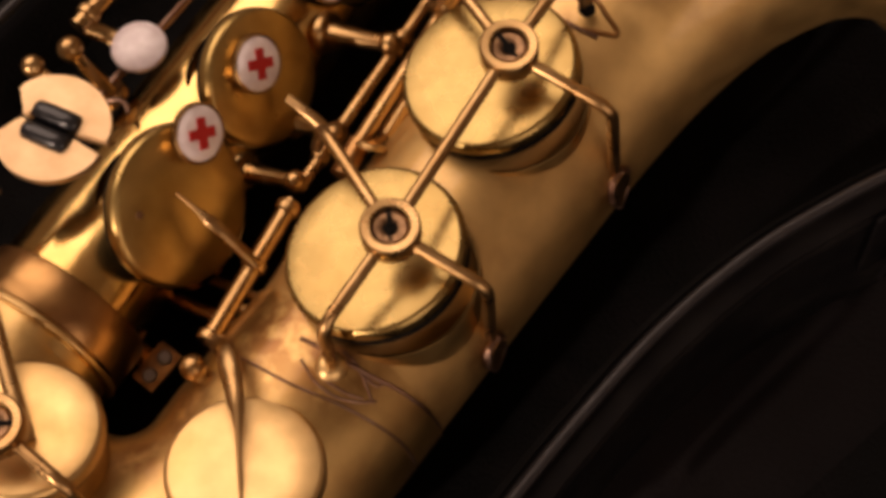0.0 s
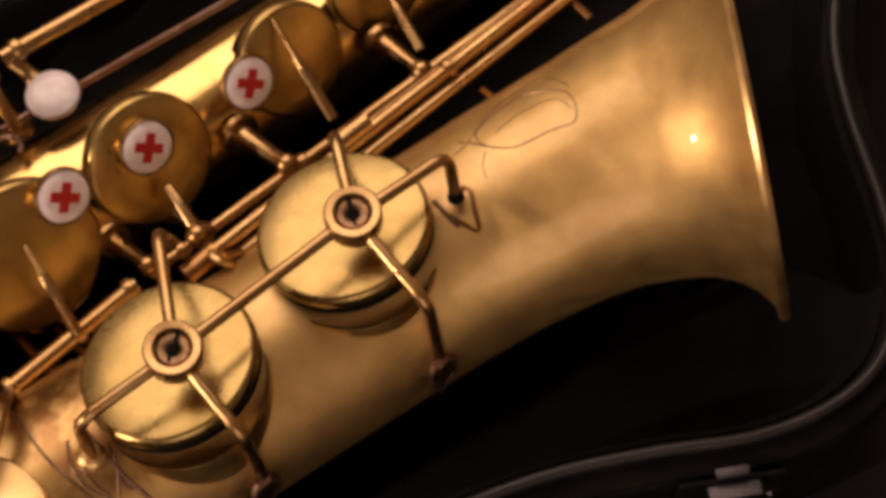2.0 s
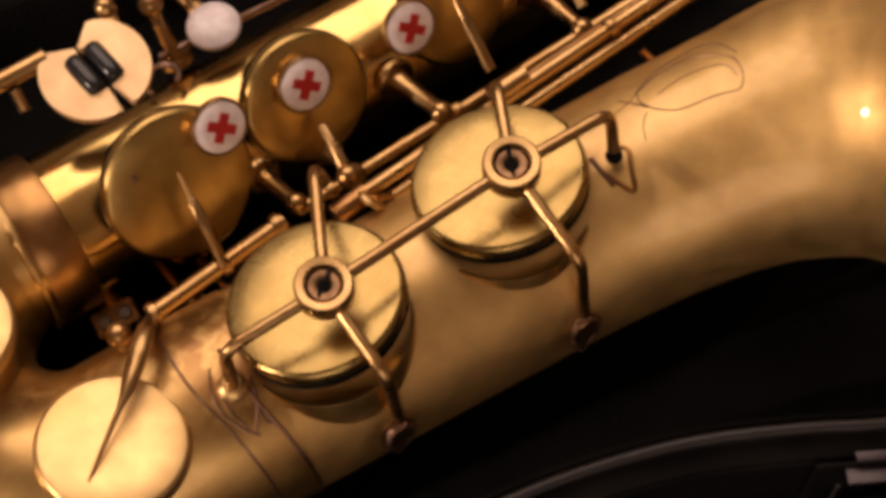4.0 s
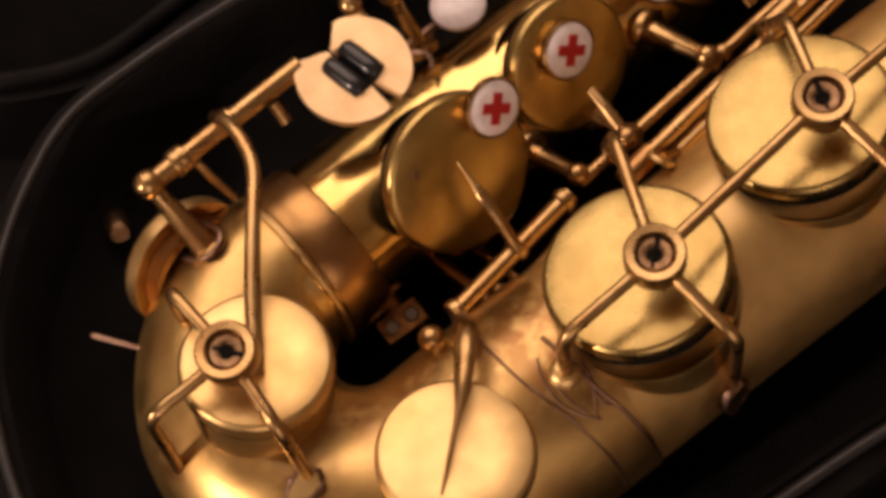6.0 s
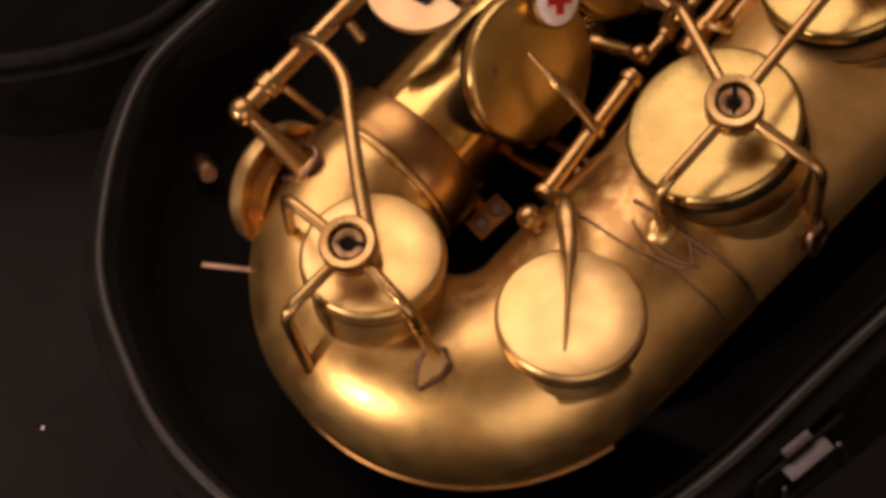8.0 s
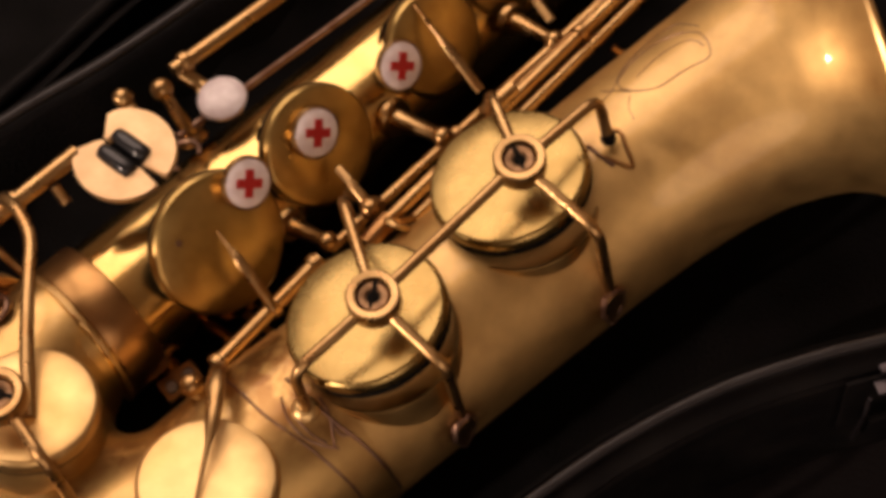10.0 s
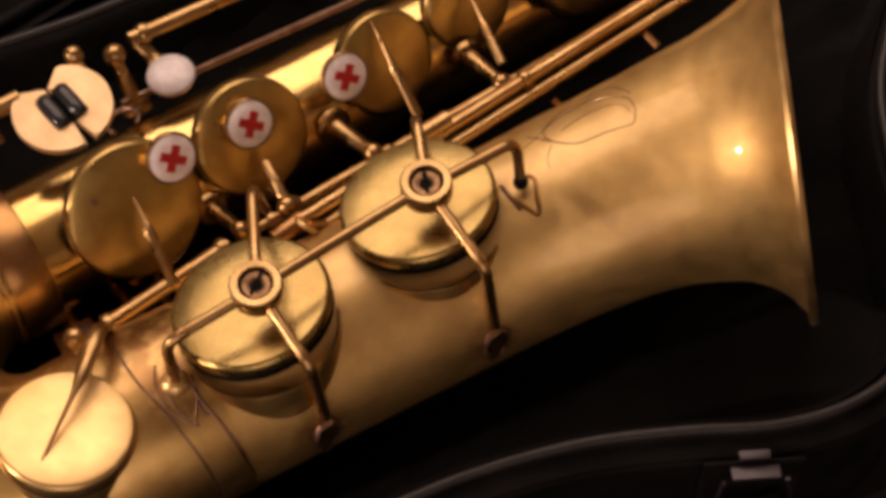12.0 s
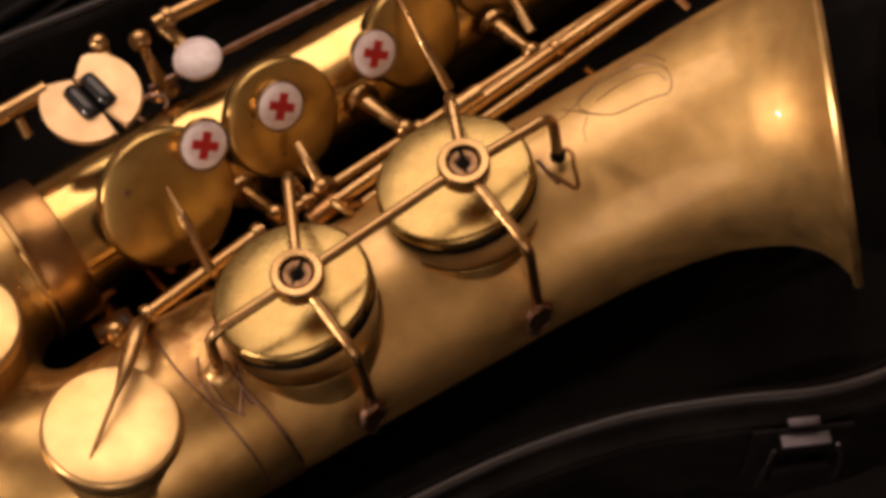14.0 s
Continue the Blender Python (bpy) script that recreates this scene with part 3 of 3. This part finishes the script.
# loose pearl key and the rods above it
bm = B()
revolve(bm, at((-0.0435, 0.0940, 0.1050), Z), [(0, -0.0045), (0.0050, -0.0045), (0.0082, -0.0026), (0.0084, -0.0012), (0.0080, -0.0006), (0, -0.0006)], 40)
ph = part("pearl_key", bm, ROD, sax, "brass key with a plain white pearl")
bm = B()
revolve(bm, at((-0.0435, 0.0940, 0.1050), Z), [(0, 0.0022), (0.004, 0.0020), (0.0068, 0.0014), (0.0086, 0.0004), (0.0090, -0.0006), (0.0084, -0.0012), (0, -0.0013)], 40)
part("pearl", bm, PEARL, ph, "white pearl button")
arm([(-0.0455, 0.0950, 0.1020), (-0.0540, 0.0990, 0.1040), (-0.0605, 0.1000, 0.1085)], [0.0034, 0.0028, 0.0030], ph, 0.6)
U_0 = Vector((-0.0620, 0.0985, 0.1105))
U_D = Vector((0.56, 0.82, -0.08)).normalized()
bar(U_0, U_0 + U_D * 0.19, 0.0029, ROD, "rod", (0.03, 0.30, 0.33))
post((-0.0635, 0.0905, 0.1105), (-0.0545, 0.0835, 0.0930), 0.0042, 0.0028)
bar((-0.0575, 0.0800, 0.0970), (0.0350, 0.2130, 0.0850), 0.0014, SOLDER, "spring_rod")
bm = B()
rod(bm, [Vector((-0.0520 + 0.0060 * math.cos(a), 0.0720 + 0.0060 * math.sin(a), 0.1000 + 0.002 * math.cos(a))) for a in [2 * math.pi * i / 12 for i in range(10)]], 0.0009, 0.002, 8)
part("solder_ring", bm, SOLDER, sax)

# rods between body and bell
bar((-0.0190, -0.0010, 0.0950), (0.0045, 0.0440, 0.0940), 0.0029, ROD, "rod", (0.02, 0.54, 0.95))
post((-0.0205, -0.0140, 0.1085), (-0.0120, -0.0235, 0.0980), 0.0040, 0.0028)
post((0.0050, 0.0520, 0.0920), (-0.0120, 0.0600, 0.0830), 0.0036, 0.0030)
post((0.0175, 0.0680, 0.0920), (0.0040, 0.0760, 0.0850), 0.0040, 0.0026)
post((0.0340, 0.1000, 0.0910), (0.0140, 0.1085, 0.0840), 0.0038, 0.0034)
post((0.0640, 0.1480, 0.0880), (0.0460, 0.1580, 0.0820), 0.0038, 0.0030)
S_D = Vector((0.0300, 0.0500, -0.002)).normalized()
bar((0.0060, 0.0500, 0.0905), Vector((0.0060, 0.0500, 0.0905)) + S_D * 0.16, 0.0021, ROD, "rod", (0.08, 0.36, 0.39, 0.7))
K_D = Vector((0.0335, 0.0580, 0.0)).normalized()
for a, r, l0 in (((0.0245, 0.0585, 0.1000), 0.0025, 0.20), ((0.0525, 0.1120, 0.0975), 0.0022, 0.14), ((0.0330, 0.0640, 0.0960), 0.0024, 0.19)):
    bar(a, Vector(a) + K_D * l0, r, ROD if l0 > 0.15 else BRONZE, "rod", (0.27, 0.5) if l0 > 0.195 else ())
bar((0.0490, 0.1060, 0.1010), (0.0560, 0.1180, 0.1010), 0.0036, ROD, "hinge_tube")
bar((0.0200, 0.0500, 0.0990), (0.0260, 0.0610, 0.0995), 0.0036, BRONZE, "hinge_tube")
bm = B()
revolve(bm, at((0.0298, 0.0575, 0.1045), (0.25, 0.80, 0.50)), [(0, 0.0006), (0.0042, 0.0004), (0.0050, -0.0004), (0.0046, -0.0012), (0, -0.0016)], 28)
part("small_disc", bm, CUP, sax)
bar((0.0298, 0.0580, 0.1035), (0.0330, 0.0640, 0.0970), 0.0014)
bar((0.0860, 0.1440, 0.0950), (0.0960, 0.1420, 0.0900), 0.0014, BRONZE, "bell_brace")
bar((0.1000, 0.1880, 0.0950), (0.1120, 0.1830, 0.0920), 0.0016, BRONZE, "bell_brace")
for a, b, r in (((-0.0400, 0.0270, 0.0620), (-0.0080, 0.0120, 0.0640), 0.0022), ((-0.0260, 0.0330, 0.0600), (0.0020, 0.0200, 0.0620), 0.0016), ((-0.0120, 0.0170, 0.0760), (-0.0070, 0.0060, 0.0740), 0.0028)):
    bar(a, b, r, BRONZE, "cross_pin")
bar((-0.0030, 0.0210, 0.0800), (0.0120, 0.0480, 0.0800), 0.0020, BRONZE, "rod")
# clamp with two screws on the ferrule
CL = at((-0.0415, 0.0035, 0.0600), (0.15, -0.25, 0.95), (0.62, 0.78, 0))
clamp = part("clamp_block", box(B(), CL, 0.0085, 0.0150, 0.0060, 0.0008), FELT, sax, "small bronze clamp block")
for y in (-0.0036, 0.0036):
    bm = B()
    revolve(bm, CL @ pose(0, y, 0.0030), [(0, 0.0008), (0.0020, 0.0006), (0.0025, 0.0), (0.0025, -0.001)], 20)
    part("screw", bm, STEEL, clamp, "dull steel screw head")
bar((-0.0415, 0.0035, 0.0590), (-0.0480, 0.0090, 0.0600), 0.0035, BRONZE, "clamp_ear")

# seams and guard wire on the bow
bm = B()
wire = []
for i in range(49):
    t = 0.04 + 0.90 * i / 48
    a = a0 + (a1 - a0) * t
    R = bow_reach(t) + math.sqrt(bow_radius(t) ** 2 - 0.010 ** 2) + 0.0004
    wire.append(Vector((OB.x + R * math.cos(a), OB.y + R * math.sin(a), AX - 0.010)))
rod(bm, wire, 0.0013, 0.002, 10)
part("bow_wire", bm, BRONZE, sax, "brass guard wire round the bow's edge")

# black tip under the guard's bent arm
bm = B()
ball(bm, (0.0957, 0.0902, 0.1255), 0.0027, 0.9)
part("rubber_tip", bm, PAD, sax, "black tip")


# engraving: fine cut lines that follow the bell's wall
def bell_wall(s, deg, lift=0.0):
    c, d = bell_axis(s), (bell_axis(s + 0.001) - bell_axis(s - 0.001)).normalized()
    left = Z.cross(d).normalized()
    up = d.cross(left)
    a = radians(deg)
    return c + (left * math.sin(a) + up * math.cos(a)) * (table_value(BELL_R, s) + lift)


def cut(points, r=0.00022, mat=SOLDER, nm="engraved_line"):
    bm = B()
    pts = [Vector((s, d, 0)) for s, d in points]
    fine = []
    for a, b in zip(pts[:-1], pts[1:]):
        for i in range(5):
            fine.append(a.lerp(b, i / 5))
    fine.append(pts[-1])
    for _ in range(3):
        fine = fine[:1] + [(fine[i - 1] + fine[i] * 2 + fine[i + 1]) / 4 for i in range(1, len(fine) - 1)] + fine[-1:]
    sweep(bm, [bell_wall(p.x, p.y, 0.00005 if p.x > -0.086 else 0.0006) for p in fine], r, 8)
    part(nm, bm, mat, bell_mark)


bell_mark = bpy.data.objects["bell"]
cut([(0.058, 29), (0.064, 34), (0.073, 36), (0.082, 28), (0.087, 20), (0.088, 10), (0.086, 2), (0.079, 5), (0.072, 6), (0.066, 7), (0.060, 14), (0.057, 22), (0.058, 29)])
cut([(0.063, 21), (0.071, 24), (0.080, 22), (0.0845, 18), (0.086, 10)], 0.00019)
cut([(0.049, 23), (0.055, 25), (0.061, 34), (0.070, 41), (0.079, 41), (0.084, 36), (0.088, 22)], 0.00019)
cut([(0.058, 14), (0.055, 9), (0.054, 1)], 0.00019)
cut([(0.052, 30), (0.056, 22), (0.059, 16)], 0.00022)
cut([(0.037, -3), (0.040, -11), (0.043, -19), (0.0445, -17), (0.0460, -8), (0.0480, 0), (0.0465, 4), (0.0440, 3)], 0.0008, BRONZE, "wire_loop")
cut([(0.0360, 6), (0.0370, -3), (0.0385, -12)], 0.0008, SOLDER, "solder_mark")
for line in ([(-0.0990, 3), (-0.1020, -8), (-0.1020, -20), (-0.0990, -30), (-0.0950, -37)], [(-0.0950, -3), (-0.1000, -10), (-0.0990, -24), (-0.0970, -31)], [(-0.0920, -24), (-0.0920, -33), (-0.0890, -35)],
             [(-0.0900, -10), (-0.0905, -20), (-0.0940, -30), (-0.0960, -36)]):
    cut(line, 0.00045, SOLDER, "solder_mark")
cut([(-0.108, 70), (-0.108, 35), (-0.107, 1), (-0.102, -27), (-0.098, -60), (-0.098, -88)], 0.0005, SOLDER, "seam")
cut([(-0.094, 10), (-0.091, -26), (-0.088, -42), (-0.086, -63), (-0.085, -88)], 0.0007, SOLDER, "seam")

# ---------------------------------------------------------------- case lining, latches and lid
def inside(x, y):
    hit, n = False, len(RIM_LINE)
    for i in range(0, n, 2):
        a, b = RIM_LINE[i], RIM_LINE[(i + 2) % n]
        if (a.y > y) != (b.y > y) and x < (b.x - a.x) * (y - a.y) / (b.y - a.y) + a.x:
            hit = not hit
    return hit


bm = B()
grid = {}
step = 0.006
coarse = [RIM_LINE[i] for i in range(0, len(RIM_LINE), 3)]
for i in range(-30, 42):
    for j in range(-22, 68):
        x, y = i * step, j * step
        if not inside(x, y):
            continue
        edge = min(math.hypot(x - p.x, y - p.y) for p in coarse)
        z = 0.046 + 0.026 * math.exp(-edge / 0.012) + 0.004 * noise.noise(Vector((x * 30, y * 30, 0))) + 0.0015 * noise.noise(Vector((x * 140, y * 140, 3)))
        grid[i, j] = bm.verts.new((x, y, z))
for (i, j), v in list(grid.items()):
    q = [grid.get(k) for k in ((i, j), (i + 1, j), (i + 1, j + 1), (i, j + 1))]
    if all(q):
        bm.faces.new(q)
part("lining", bm, PLUSH, case, "black plush lining")
bm = B()
bm.faces.new([bm.verts.new((p.x, p.y, 0.0015)) for p in offset_line(RIM_LINE, 0.004)])
part("base", bm, VINYL, case, "black vinyl base")
part("inner_wall", band_mesh([(-0.0042, 0.080), (-0.0062, 0.078), (-0.0100, 0.060), (-0.0160, 0.030), (-0.010, 0.030), (-0.0045, 0.060)]), PLUSH, case, "black plush side lining")


def latch(c, out, label):
    """A sprung draw latch on the outside of the case; out points away from the wall."""
    out = Vector(out).normalized()
    along = Vector((-out.y, out.x, 0))
    m = Matrix((along, out, Z)).transposed().to_4x4()
    m.translation = Vector(c)
    body = part("latch", box(B(), m @ pose(0, 0.0006, -0.018), 0.034, 0.0016, 0.040, 0.0006), VINYL, case, label)
    part("hook", box(B(), m @ pose(0, 0.0040, 0.0005, 12), 0.0165, 0.0060, 0.0016, 0.0005), LATCH_STEEL, body, "steel hook")
    part("cross_bar", box(B(), m @ pose(0, -0.0008, 0.0035), 0.0105, 0.0032, 0.0014, 0.0004), LATCH_STEEL, body)
    for x in (-0.0125, 0.0125):
        bm = B()
        rod(bm, [m @ Vector((x * 0.85, 0.0060, -0.002)), m @ Vector((x, 0.0085, -0.010)), m @ Vector((x * 1.1, 0.0070, -0.034))], 0.0008, 0.004, 8)
        part("bail_wire", bm, LATCH_STEEL, body)
    bm = B()
    box(bm, m @ pose(0, 0.0060, -0.026, -8), 0.020, 0.0030, 0.018, 0.001)
    part("lever", bm, VINYL, body, "black latch lever")


# Added black sheet, no known part of the case: keeps the ground here black.
sheet_bm = B()
bmesh.ops.create_grid(sheet_bm, x_segments=48, y_segments=22, size=0.5, matrix=pose(0.236, -0.158, 0.0075, 0, 0, 40) @ Matrix.Diagonal((0.62, 0.29, 1, 1)))
for v in sheet_bm.verts:
    v.co.z += 0.0045 * noise.noise(Vector((v.co.x * 16, v.co.y * 16, 1.5))) + 0.0012 * noise.noise(v.co * 70)
low = bmesh.ops.extrude_face_region(sheet_bm, geom=sheet_bm.faces[:])
for v in low["geom"]:
    if isinstance(v, bmesh.types.BMVert):
        v.co.z = 0.0006
part("cover_flap", sheet_bm, PLUSH, case, "black sheet added on the table beside the case")

latch((0.1990, 0.0465, 0.0790), (0.46, -0.89, 0), "black and steel draw latch on the case front")
latch((0.0660, -0.0695, 0.0790), (0.72, -0.69, 0), "black and steel draw latch beside the bow")

HINGE_P, HINGE_N = Vector((-0.146, 0.062, 0)), Vector((-0.810, 0.587, 0))
lid_line = []
for p in RIM_LINE:
    away = (p - HINGE_P).dot(HINGE_N)
    lid_line.append(p - HINGE_N * (2 * away) + HINGE_N * 0.030 + Vector((0.012, 0.016, 0)))
lid_line.reverse()


def ring_mesh(line, profile):
    bm = B()
    rings = [[bm.verts.new((p.x, p.y, z)) for p in offset_line(line, d)] for d, z in profile]
    n = len(line)
    for a, b in zip(rings, rings[1:] + rings[:1]):
        for i in range(n):
            bm.faces.new((a[i], a[(i + 1) % n], b[(i + 1) % n], b[i]))
    return bm


lid = part("lid", ring_mesh(lid_line, [(0.006, 0.001), (0.008, 0.015), (0.007, 0.050), (-0.004, 0.050), (-0.006, 0.012), (-0.004, 0.001)]), VINYL, case, "open black vinyl lid lying beside the case")
part("bead", ring_mesh(lid_line, [(0.0034 * math.cos(a), 0.0525 + 0.0034 * math.sin(a)) for a in [2 * math.pi * i / 10 for i in range(10)]]), VINYL, lid, "black lid bead")
bm = B()
bm.faces.new([bm.verts.new((p.x, p.y, 0.014)) for p in offset_line(lid_line, -0.003)])
part("lid_lining", bm, PLUSH, lid, "black plush lid lining")

for c, r in (((-0.1170, -0.0670, 0.0475), 0.0007), ((-0.2060, -0.0720, 0.0006), 0.0007)):
    bm = B()
    ball(bm, c, r, 0.5)
    tagged(part("lint_speck", bm, PEARL), "tiny pale speck of lint on dark cloth", "lint")
